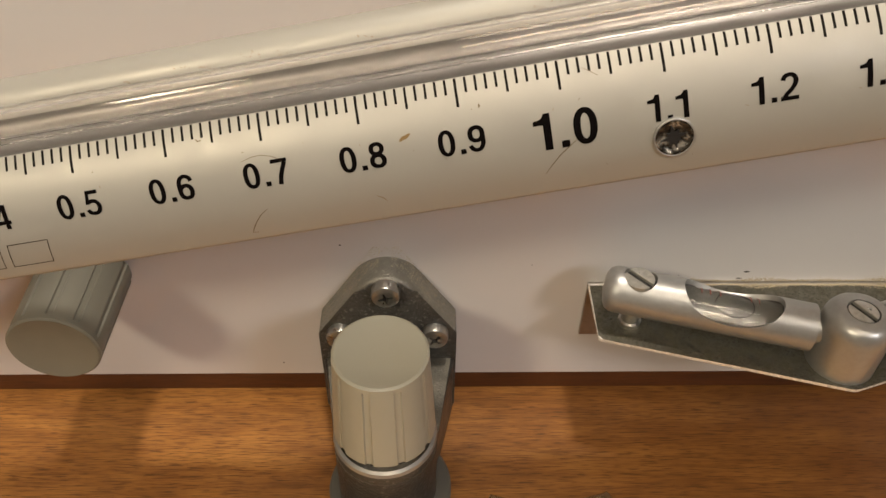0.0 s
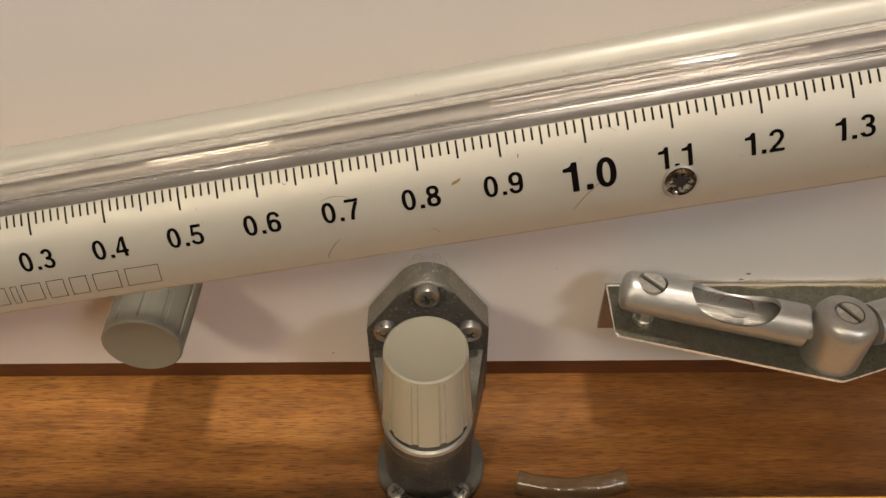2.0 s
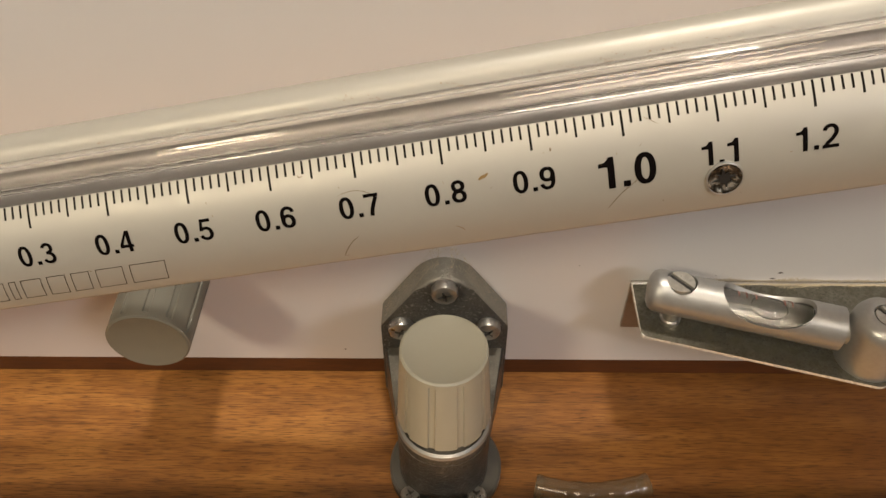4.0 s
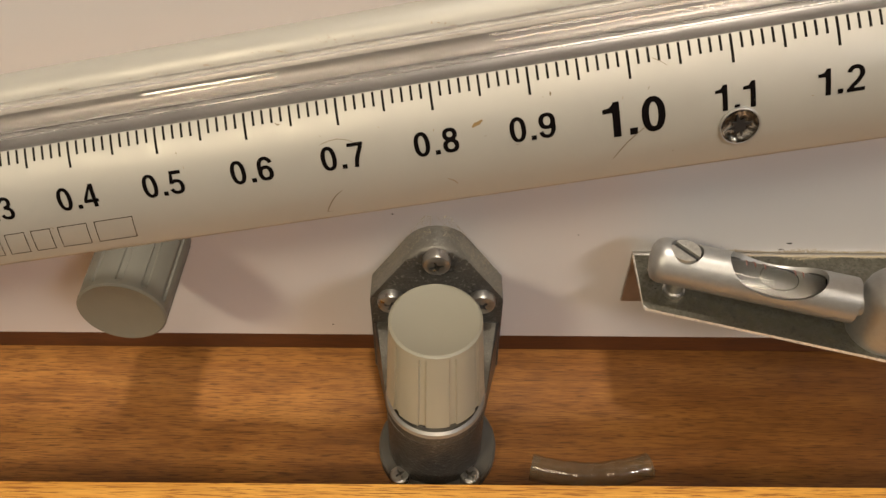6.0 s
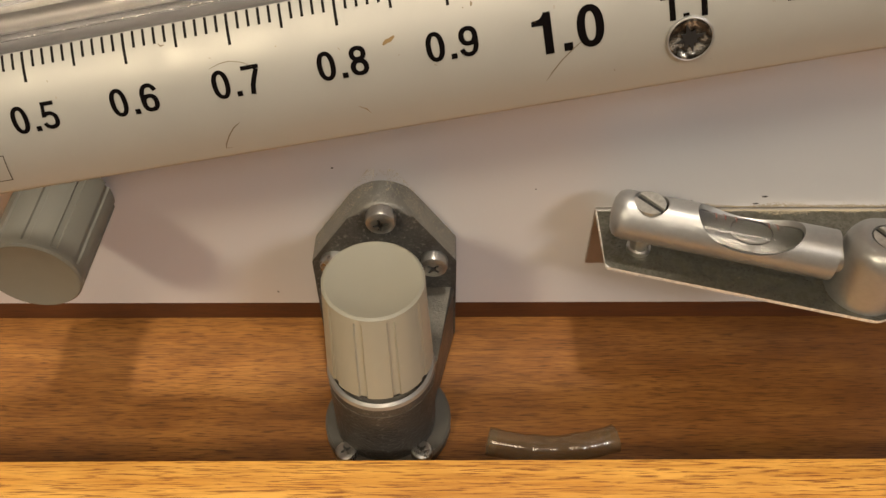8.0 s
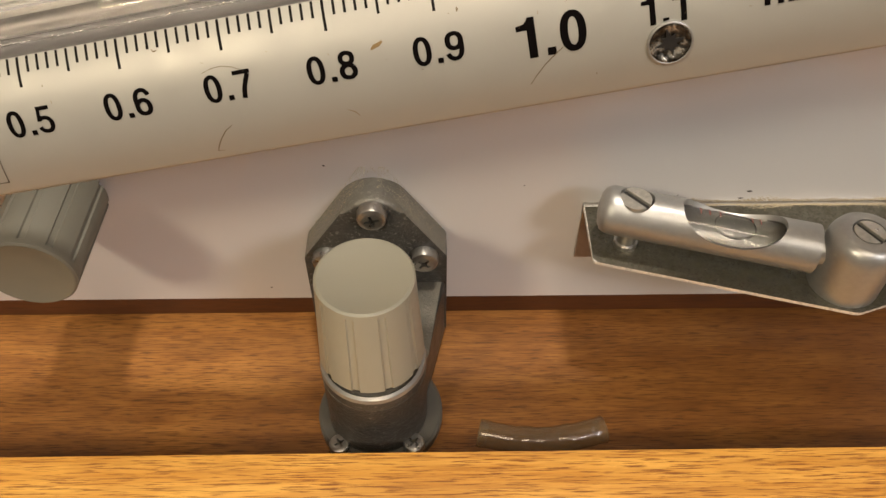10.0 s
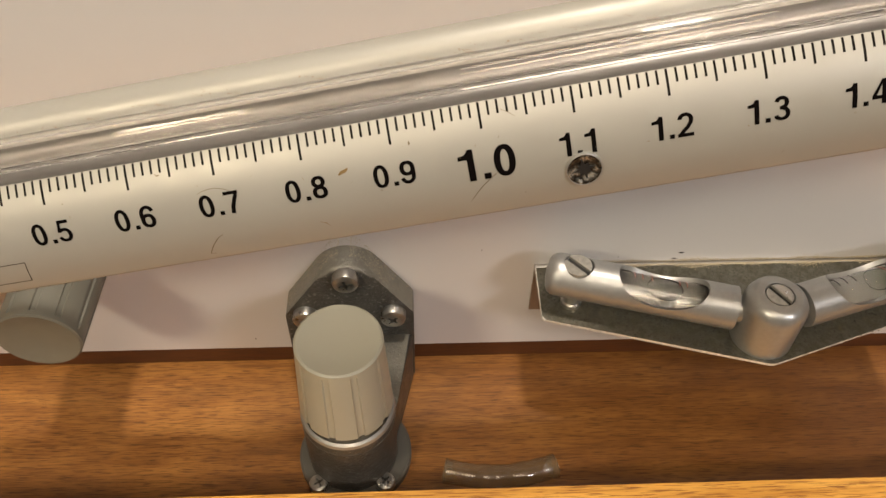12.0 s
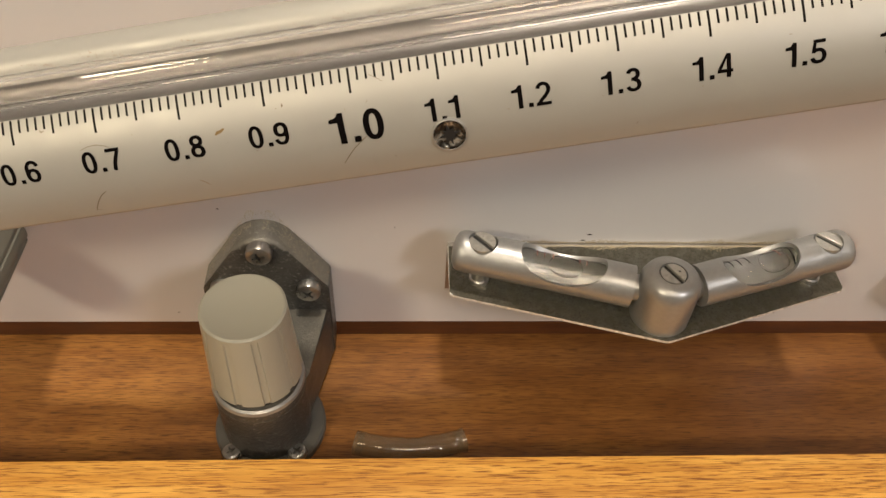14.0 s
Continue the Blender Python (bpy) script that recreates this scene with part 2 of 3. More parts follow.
def prism(outline, m, h0, h1, bevel=0.0, bm=None):
    """An outline in local x, y pulled from h0 to h1 along local z; bevel rounds the h1 rim."""
    bm = bm or bmesh.new()
    a = [bm.verts.new(m @ Vector((x, y, h0))) for x, y in outline]
    b = [bm.verts.new(m @ Vector((x, y, h1))) for x, y in outline]
    n = len(a)
    bm.faces.new(a[::-1])
    top = bm.faces.new(b)
    for k in range(n):
        bm.faces.new([a[k], a[(k + 1) % n], b[(k + 1) % n], b[k]])
    if bevel:
        bmesh.ops.bevel(bm, geom=list(top.edges), offset=bevel, segments=3, affect="EDGES", profile=0.5)
    return bm


def rounded(points, radius, steps=6):
    """A polygon with its corners rounded."""
    out, n = [], len(points)
    for k in range(n):
        p, a, b = Vector(points[k]), Vector(points[k - 1]), Vector(points[(k + 1) % n])
        r = radius[k] if isinstance(radius, (list, tuple)) else radius
        u, v = (a - p).normalized(), (b - p).normalized()
        half = u.angle(v) / 2
        if r <= 0:
            out.append(tuple(p))
            continue
        d = r / math.tan(half)
        c = p + (u + v).normalized() * (r / math.sin(half))
        s, e = p + u * d - c, p + v * d - c
        full = s.angle_signed(e) if hasattr(s, "angle_signed") else 0
        for i in range(steps + 1):
            q = Matrix.Rotation(-full * i / steps, 2) @ s
            out.append(tuple(c + q))
    return out


def frame_of(origin, x, z):
    """A pose from its origin and its x and z axes."""
    x, z = Vector(x).normalized(), Vector(z)
    z = (z - x * z.dot(x)).normalized()
    y = z.cross(x)
    return Matrix.Translation(origin) @ Matrix((x, y, z)).transposed().to_4x4()


UP = Matrix.Identity(4)
FORWARD = frame_of((0, 0, 0), (1, 0, 0), (0, -1, 0))     # local z towards the viewer, local y up


def at(x, y, z, m=UP):
    return Matrix.Translation((x, y, z)) @ m


def slotted_screw(parent, m, r, h, name="screw", turn=30.0, material=None):
    """A slotted cheese-head screw: local z out of the head."""
    m = m @ pose(0, 0, 0, 0, 0, turn)
    bm = bmesh.new()
    gap = r * 0.19
    for side in (1, -1):
        outline = []
        a0 = math.asin(gap / r)
        for k in range(17):
            a = a0 + (math.pi - 2 * a0) * k / 16
            outline.append((r * math.cos(a), side * r * math.sin(a)))
        prism(outline if side > 0 else outline[::-1], m, -0.4, h, 0.18, bm)
    screw = part(name, bm, material or STEEL, parent, smooth=35)
    part("slot", turned([(0, -0.8), (r * 0.97, -0.8), (r * 0.97, h - 0.7), (0, h - 0.7)], m, 28), GAP_DARK, screw, "slot floor coloured dark for its shade")
    return screw


def cross_screw(parent, m, r, h, name="screw", turn=20.0):
    """A pan-head screw with a cross recess."""
    m = m @ pose(0, 0, 0, 0, 0, turn)
    bm = turned([(0, -0.3), (r, -0.3), (r, h * 0.62), (r * 0.93, h * 0.86), (r * 0.74, h * 0.98), (r * 0.58, h)], m, 32)
    inner, deep = 0.58 * r, h * 0.35
    # the recess: a star-shaped pit
    ring = [v for v in bm.verts if abs((m.inverted() @ v.co).z - h) < 1e-4]
    ring.sort(key=lambda v: math.atan2(*(m.inverted() @ v.co).yx))
    pit = []
    for k in range(32):
        a = 2 * math.pi * k / 32 - math.pi
        rr = inner * (0.86 if k % 8 in (0, 1, 7) else 0.36)
        pit.append((bm.verts.new(m @ Vector((rr * math.cos(a), rr * math.sin(a), h))), bm.verts.new(m @ Vector((rr * 0.7 * math.cos(a), rr * 0.7 * math.sin(a), deep)))))
    foot = bm.verts.new(m @ Vector((0, 0, deep * 0.8)))
    for k in range(32):
        n = (k + 1) % 32
        bm.faces.new([ring[k], ring[n], pit[n][0], pit[k][0]])
        bm.faces.new([pit[k][0], pit[n][0], pit[n][1], pit[k][1]])
        bm.faces.new([pit[k][1], pit[n][1], foot])
    return part(name, bm, NICKEL, parent, smooth=30)


# ---------------------------------------------------------------- the room (plain, behind the viewer)
def room_box(name, lo, hi, material, label, category):
    bm = slab([v * 1000 for v in lo], [v * 1000 for v in hi])
    return tagged(part(name, bm, material, None, smooth=0), label, category, kind="structure")


RX, RY0, RY1 = 2.0, -2.4, 1.1
room_box("floor", (-RX, RY0, ROOM_FLOOR - 0.1), (RX, RY1, ROOM_FLOOR), TABLE_WOOD, "brown wooden floor of the room", "floor")
room_box("ceiling", (-RX, RY0, CEILING), (RX, RY1, CEILING + 0.1), ROOM_PAINT, "plain pale painted ceiling", "ceiling")
room_box("wall_north", (-RX, RY1, ROOM_FLOOR), (RX, RY1 + 0.1, CEILING), ROOM_PAINT, "plain pale painted wall", "wall")
room_box("wall_south", (-RX, RY0 - 0.1, ROOM_FLOOR), (RX, RY0, CEILING), ROOM_PAINT, "plain pale painted wall", "wall")
room_box("wall_west", (-RX - 0.1, RY0 - 0.1, ROOM_FLOOR), (-RX, RY1 + 0.1, CEILING), ROOM_PAINT, "plain pale painted wall", "wall")
room_box("wall_east", (RX, RY0 - 0.1, ROOM_FLOOR), (RX + 0.1, RY1 + 0.1, CEILING), ROOM_PAINT, "plain pale painted wall", "wall")

table = thing("table", (0, 100, ROOM_FLOOR * 1000), "brown wooden table that carries the instrument", "table")
TZ = TABLE * 1000
part("tabletop", slab((-700, -250, TZ - 30), (700, 450, TZ), 3), TABLE_WOOD, table)
for sx in (-660, 660):
    for sy in (-210, 410):
        part("leg", slab((sx - 25, sy - 25, ROOM_FLOOR * 1000), (sx + 25, sy + 25, TZ - 30), 3), TABLE_WOOD, table)

for lx, ly, across, power, tint in LAMPS:
    r = across * 500
    here = at(lx * 1000, ly * 1000, CEILING * 1000)
    lamp = thing("ceiling_lamp", (lx * 1000, ly * 1000, CEILING * 1000), "round warm ceiling lamp with a white rim, out of view", "lamp", "ceiling lamps")
    part("rim", turned([(r + 14, 0), (r + 14, -40), (r + 3, -44), (r + 3, 0)], here), ROOM_PAINT, lamp)
    part("diffuser", turned([(0, -14), (r + 2, -14), (r + 2, -10), (0, -10)], here), LAMP_GLOW, lamp)
    data = bpy.data.lights.new("lamp_light", "AREA")
    data.shape, data.size, data.energy, data.color = "DISK", across, power, tint
    light = new("lamp_light", data)
    light.matrix_world = look((lx, ly, CEILING - 0.05), (0.02, -0.03, 0))

# ---------------------------------------------------------------- tray: back panel, base board, front rail
LEFT, RIGHT = -330.0, 400.0
RAIL_Y, RAIL_Z = -50.3, 7.4


def board(name, lo, hi, material, label, category, bevel):
    return tagged(part(name, slab(lo, hi, bevel), material, None, label), label, category, kind="structure")


board("back_panel", (LEFT, 0, 0), (RIGHT, 9, 330), PANEL_WHITE, "upright glossy white back panel of the instrument", "panel", 0.6)
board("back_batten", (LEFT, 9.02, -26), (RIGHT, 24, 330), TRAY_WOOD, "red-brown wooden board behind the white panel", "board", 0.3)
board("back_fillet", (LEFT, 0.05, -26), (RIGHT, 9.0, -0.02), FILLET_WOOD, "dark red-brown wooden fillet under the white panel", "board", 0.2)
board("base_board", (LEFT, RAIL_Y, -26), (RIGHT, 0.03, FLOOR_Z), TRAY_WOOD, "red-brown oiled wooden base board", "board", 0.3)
board("front_rail", (LEFT, RAIL_Y - 34, -26), (RIGHT, RAIL_Y - 0.02, RAIL_Z), RAIL_WOOD, "golden oiled wooden rail along the front edge", "rail", 0.5)

# ---------------------------------------------------------------- scale bar with its printed scale
DIV = 15.0                                  # length of a tenth of the scale
BAR = frame_of(Vector(BAR_AT), BAR_ALONG, (0, 0, 1))
BAR_R, BAR_C = 19.0, (14.555, -12.213)          # rounding of the face, its centre (back, up) from the feet of the long marks
ARC0 = radians(40)
TUBE_C, TUBE_R = (8.5, 5.3), 2.95          # centre (back, up) and radius of the glass tube
LIP_C, LIP_R = (15.6, 5.2), 4.0             # the rounded lip behind it


def face(u, s, lift=0.0):
    """A place on the bar's face: u along from the mark 1.0, s down the face from the feet of the long marks."""
    a = ARC0 - s / BAR_R
    r = BAR_R + lift
    return BAR @ Vector((u, BAR_C[0] - r * math.cos(a), BAR_C[1] + r * math.sin(a)))


S_TOP, S_LIP = -4.4, 15.8
U0, U1 = -215.0, 230.0
scale_bar = thing("scale_bar", BAR @ Vector((0, 14, -12)), "sloping satin ivory scale bar with black marks and numbers", "scale")


def bar_profile():
    """Outline (back, up) of the bar's section."""
    pts = []
    for k in range(25):
        a = ARC0 - (S_TOP + (S_LIP - S_TOP) * k / 24) / BAR_R
        pts.append((BAR_C[0] - BAR_R * math.cos(a), BAR_C[1] + BAR_R * math.sin(a)))
    lip = pts[-1]
    for k in range(1, 7):                    # rounded lower lip
        a = math.pi / 2 * k / 6
        pts.append((lip[0] + 1.3 * (1 - math.cos(a)), lip[1] - 1.3 * math.sin(a)))
    pts += [(20.0, lip[1] - 1.3), (20.0, LIP_C[1] - 1.0)]
    for k in range(17):                      # rounded lip that rises behind the glass tube
        a = math.pi * k / 16
        pts.append((LIP_C[0] + LIP_R * math.cos(a), LIP_C[1] + LIP_R * math.sin(a)))
    for k in range(12):                      # trough that holds the tube
        a = radians(-2 - 128 * k / 11)
        pts.append((TUBE_C[0] + (TUBE_R + 0.1) * math.cos(a), TUBE_C[1] + (TUBE_R + 0.1) * math.sin(a)))
    return pts + [(5.6, 2.45), (3.5, 2.85)]


def pulled(profile, u0, u1, steps=1, trough_from=999):
    bm = bmesh.new()
    rows = [[bm.verts.new(BAR @ Vector((u0 + (u1 - u0) * i / steps, y, z))) for y, z in profile] for i in range(steps + 1)]
    n = len(profile)
    for a, b in zip(rows, rows[1:]):
        for k in range(n):
            bm.faces.new([a[k], a[(k + 1) % n], b[(k + 1) % n], b[k]]).material_index = int(k >= trough_from)
    bm.faces.new(rows[0])
    bm.faces.new(rows[-1])
    return bm


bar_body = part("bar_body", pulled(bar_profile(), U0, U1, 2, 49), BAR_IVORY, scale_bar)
bar_body.data.materials.append(TROUGH_GREY)   # the trough is a darker grey than the face
for u in (-195.0, 205.0):       # stand-offs that hold the bar on the panel
    p = BAR @ Vector((u, 20.0, -9.0))
    part("stand_off", turned([(0, 0), (5, 0), (5, -p.y), (0, -p.y)], at(p.x, 0, p.z, FORWARD), 24), STEEL, scale_bar)


def strip(u, s0, s1, width, lift=0.05, steps=4, lean=0.0):
    """A thin printed stroke down the bar's face, about a given mark."""
    bm = bmesh.new()
    rows = []
    for k in range(steps + 1):
        s = s0 + (s1 - s0) * k / steps
        rows.append([bm.verts.new(face(u + lean * s + d, s, h)) for d, h in ((-width / 2, -0.05), (-width / 2, lift), (width / 2, lift), (width / 2, -0.05))])
    for a, b in zip(rows, rows[1:]):
        for k in range(3):
            bm.faces.new([a[k], a[k + 1], b[k + 1], b[k]])
    bm.faces.new(rows[0])
    bm.faces.new(rows[-1])
    return bm


MARKS = {}
for kind, (s0, s1, wd) in {"long": (-4.3, 0.0, 0.40), "middle": (-4.3, -1.0, 0.37), "short": (-4.3, -1.98, 0.37)}.items():
    bm = strip(0, s0, s1, wd)
    bmesh.ops.scale(bm, vec=(MM,) * 3, verts=bm.verts)
    bmesh.ops.translate(bm, vec=-scale_bar.location, verts=bm.verts)
    MARKS[kind] = mesh_of(bm, TICK_INK, "mark_" + kind, 0)
ALONG = (BAR.to_3x3() @ Vector((1, 0, 0))) * MM
for k in range(0, 241):
    u = (k / 10 - 10) * DIV
    mark = new("scale_mark", MARKS["long" if k % 10 == 0 else "middle" if k % 5 == 0 else "short"])
    mark.parent = scale_bar
    mark.location = ALONG * u


def arc(cx, cy, rx, ry, a0, a1, steps=16):
    """Points along part of a slightly squared oval, angles in degrees."""
    out = []
    for k in range(steps + 1):
        c, d = math.cos(radians(a0 + (a1 - a0) * k / steps)), math.sin(radians(a0 + (a1 - a0) * k / steps))
        out.append((cx + rx * math.copysign(abs(c) ** 0.9, c), cy + ry * math.copysign(abs(d) ** 0.9, d)))
    return out


def glyph(ch, height, pen):
    """One upright grotesque figure as flat faces in a box that starts at x = 0; returns the bmesh and its width."""
    bm = bmesh.new()
    W, h = 0.64, pen / 2
    flat = pen * 0.80                        # thickness of level strokes

    def area(pts):
        bm.faces.new([bm.verts.new((x * height, y * height, 0)) for x, y in pts])

    def bar(x0, y0, x1, y1):
        area(((x0, y0), (x1, y0), (x1, y1), (x0, y1)))

    def oval(cx, cy, rx, ry, side=1.0):
        out, into = arc(cx, cy, rx, ry, 0, 360, 44), arc(cx, cy, rx - pen * side, ry - flat, 0, 360, 44)
        for k in range(44):
            area((out[k], out[k + 1], into[k + 1], into[k]))

    def line(pts, flip=False):
        rows = []
        for k, p in enumerate(pts):
            a, b = Vector(pts[max(k - 1, 0)]), Vector(pts[min(k + 1, len(pts) - 1)])
            d = (b - a).normalized()
            thick = h * (1 - 0.2 * abs(d.x))
            n = Vector((-d.y, d.x)) * thick
            rows.append((Vector(p) + n, Vector(p) - n))
        for a, b in zip(rows, rows[1:]):
            quad = [a[0], a[1], b[1], b[0]]
            area([(W - x, 1 - y) for x, y in quad] if flip else quad)

    lev = flat / 2
    if ch == "1":
        area(((0.26, 0), (0.26 + pen * 1.05, 0), (0.26 + pen * 1.05, 1), (0.30, 1), (0.26, 0.92)))
        area(((0.0, 0.70), (0.26, 0.70), (0.26, 0.92), (0.19, 0.855), (0.0, 0.82)))
        return bm, (0.26 + pen * 1.05) * height
    if ch == ".":
        bar(0, 0, pen * 1.08, pen)
        return bm, pen * 1.08 * height
    if ch == "0":
        oval(W / 2, 0.5, W / 2, 0.5)
    elif ch == "8":
        oval(W / 2, 0.742, W * 0.455, 0.258, 0.95)
        oval(W / 2, 0.287, W / 2, 0.287)
    elif ch in "69":
        flip = ch == "9"
        oval(W / 2, 0.32 if not flip else 0.68, W / 2, 0.32)
        line([(h, 0.32), (h, 0.46)] + arc(W * 0.54, 0.58, W * 0.54 - h, 0.42 - lev, 180, 22, 18), flip)
    elif ch == "2":
        line(arc(W * 0.5, 0.70, W * 0.5 - h, 0.30 - lev, 172, -28, 20) + [(W * 0.62, 0.40), (W * 0.34, 0.24), (W * 0.16, 0.08)])
        bar(0, 0, W, flat)
    elif ch == "3":
        line(arc(W * 0.48, 0.737, W * 0.455 - h, 0.263 - lev, 168, -84, 20))
        line(arc(W * 0.49, 0.287, W * 0.51 - h, 0.287 - lev, 84, -168, 22))
        bar(W * 0.36, 0.455, W * 0.56, 0.455 + flat)
    elif ch == "4":
        bar(W * 0.58, 0, W * 0.58 + pen, 1)
        bar(0, 0.21, W, 0.21 + flat)
        area(((0, 0.21 + flat), (0.17, 0.21 + flat), (W * 0.58, 0.79), (W * 0.58, 1)))
    elif ch == "5":
        bar(W * 0.16, 1 - flat, W * 0.93, 1)
        area(((W * 0.04, 0.46), (W * 0.28, 0.46), (W * 0.36, 1 - flat), (W * 0.15, 1 - flat)))
        line(arc(W * 0.47, 0.325, W * 0.53 - h, 0.325 - lev, 142, -165, 24))
    elif ch == "7":
        bar(0, 1 - flat, W, 1)
        line([(W - h, 1 - flat), (W * 0.66, 0.60), (W * 0.48, 0.32), (W * 0.38, 0.0)])
    return bm, W * height


def numeral(text, u, s_foot, height, bold, wide=1.0):
    """A number of the scale: digits, point and digits side by side."""
    whole, x = bmesh.new(), 0.0
    for ch in text:
        bm, width = glyph(ch, height, bold)
        for k in range(1, 9):                # cuts across, so that the strokes can follow the round face
            bmesh.ops.bisect_plane(bm, geom=bm.verts[:] + bm.edges[:] + bm.faces[:], plane_co=(0, height * k / 9, 0), plane_no=(0, 1, 0))
        lead = (0.24 if text[0] == "1" else 0.17) * height if ch == "." else (0.13 * height if x else 0.0)
        x += lead
        me = bpy.data.meshes.new("glyph")
        bmesh.ops.translate(bm, vec=(x, 0, 0), verts=bm.verts)
        bm.to_mesh(me)
        bm.free()
        whole.from_mesh(me)
        x += width
    for v in whole.verts:
        v.co = face(u + (v.co.x - x / 2) * wide, s_foot - v.co.y, 0.06)
    return part("numeral", whole, INK, scale_bar, smooth=0)


for k in range(0, 25):
    text = "%.1f" % (k / 10)
    if k in (10, 20):
        numeral(text, (k - 10) * DIV + 0.0, 8.5, 5.5, 0.198)
    else:
        numeral(text, (k - 10) * DIV + (-0.3 if k < 10 else -0.1 if k == 11 else 0.0), 6.95, 3.95, 0.185)


def stroke(name, pts, width, material, label=""):
    """A thin line on the bar's face through places (u, s)."""
    bm = bmesh.new()
    pts = [Vector(p) for p in pts]
    rows = []
    for k, p in enumerate(pts):
        d = (pts[min(k + 1, len(pts) - 1)] - pts[max(k - 1, 0)]).normalized()
        n = Vector((-d.y, d.x)) * width / 2 * (1.0 if 0 < k < len(pts) - 1 else 0.45)
        rows.append([bm.verts.new(face(*(p + n), 0.06)), bm.verts.new(face(*(p - n), 0.06))])
    for a, b in zip(rows, rows[1:]):
        bm.faces.new([a[0], a[1], b[1], b[0]])
    return part(name, bm, material, scale_bar, label, smooth=0)


stroke("scratch", [(-46.7, 10.7), (-47.9, 11.4), (-49.0, 12.6), (-49.9, 13.9), (-50.3, 14.7), (-49.4, 14.8)], 0.16, SCRATCH)
stroke("scratch", [(1.6, 7.5), (0.3, 8.4), (-1.2, 9.6), (-2.6, 11.1), (-3.6, 12.4)], 0.15, SCRATCH)
stroke("scratch", [(-48.6, 2.6), (-47.0, 2.15), (-45.6, 2.05), (-44.0, 2.45), (-42.6, 3.25)], 0.09, SCRATCH)
stroke("scratch", [(-29.6, 11.4), (-28.6, 12.0), (-28.2, 12.7)], 0.14, STAIN)
stroke("scratch", [(3.4, -2.6), (4.5, -2.0), (5.6, -1.1)], 0.10, SCRATCH)
stroke("stain", [(-24.4, 3.5), (-23.9, 3.15), (-23.3, 3.0), (-22.7, 2.6)], 0.55, STAIN, "small brown stain")
stroke("stain", [(-12.0, 0.0), (-11.95, 0.3), (-12.05, 0.6)], 0.30, SCRATCH)
stroke("stain", [(-55.0, -1.9), (-54.7, -1.5), (-54.2, -1.6)], 0.22, SCRATCH)
stroke("stain", [(-71.9, 0.2), (-71.85, 0.5)], 0.22, SCRATCH)
rng = random.Random(7)
for _ in range(26):
    u, sdown = rng.uniform(-110, 110), rng.uniform(-1, 14.5)
    a, ln = rng.uniform(0, 6.3), rng.uniform(0.15, 0.5)
    stroke("stain", [(u, sdown), (u + ln * math.cos(a), sdown + ln * math.sin(a))], rng.uniform(0.08, 0.2), rng.choice((SCRATCH, STAIN)))


def outlined_block(u0, u1, s0, s1, lean, wd):
    """A hollow slanted block printed as a thin line."""
    corners = [Vector(p) for p in ((u0 + lean * (s1 - s0), s0), (u1 + lean * (s1 - s0), s0), (u1, s1), (u0, s1))]
    bm = bmesh.new()
    rows = []
    for k in range(4):
        a, b = corners[k], corners[(k + 1) % 4]
        mid = sum(corners, Vector((0, 0))) / 4
        for i in range(6):
            p = a.lerp(b, i / 6)
            inward = (mid - p)
            q = p + Vector((math.copysign(wd, inward.x) if i == 0 or k % 2 else 0, math.copysign(wd, inward.y) if i == 0 or k % 2 == 0 else 0))
            rows.append((bm.verts.new(face(*p, 0.06)), bm.verts.new(face(*q, 0.06))))
    for k in range(24):
        a, b = rows[k], rows[(k + 1) % 24]
        bm.faces.new([a[0], b[0], b[1], a[1]])
    return part("emblem_block", bm, THIN_INK, scale_bar, "thin outlined block", smooth=0)


for k, (u0, u1) in enumerate([(-119.5, -115.2), (-114.2, -112.8), (-111.8, -107.7), (-106.6, -102.9), (-101.8, -98.2), (-96.9, -91.6), (-90.3, -83.4)]):
    outlined_block(u0, u1, 9.6, 14.0, 0.22, 0.15)

# countersunk screw under the mark 1.1
SCREW = Matrix.Translation(face(15.45, 9.65)) @ frame_of((0, 0, 0), BAR.to_3x3() @ Vector((1, 0, 0)), face(15.45, 9.65, 1.0) - face(15.45, 9.65))
head = part("screw", turned([(2.8, -0.4), (2.8, 0.40), (2.6, 0.46), (2.4, 0.38), (2.0, 0.20), (1.5, 0.10), (0, 0.08)], SCREW, 40), GRIME, scale_bar, "dirty countersunk cross-head screw")
part("rim", turned([(2.8, -0.4), (3.05, -0.4), (3.05, 0.38), (2.92, 0.45), (2.8, 0.40)], SCREW, 40), ALU, head, "bright rim of the countersink")
pit = bmesh.new()
star = []
for k in range(16):
    a = 2 * math.pi * k / 16 + 0.2
    reach = (2.0, 0.85, 1.35, 0.85)[k % 4]
    star.append((reach * math.cos(a), reach * math.sin(a)))
part("cross_recess", prism(star, SCREW, 0.0, 0.26, 0.0, pit), GAP_DARK, head, "dirty cross recess, coloured dark for its depth", smooth=0)

# ---------------------------------------------------------------- glass tube
manometer_tube = thing("manometer_tube", BAR @ Vector((0, *TUBE_C)), "clear glass manometer tube lying in the bar's groove", "glass tube")
TUBE = BAR @ Matrix.Translation((0, *TUBE_C)) @ pose(0, 0, 0, 0, 90, 0)
glass = part("glass", turned([(TUBE_R - 1.15, U0), (TUBE_R, U0), (TUBE_R, U1), (TUBE_R - 1.15, U1), (TUBE_R - 1.15, U0)], TUBE, 64), GLASS, manometer_tube)
glass.visible_shadow = False

# ---------------------------------------------------------------- valve with its knob
VX, VY, FZ = -9.0, -32.9, FLOOR_Z


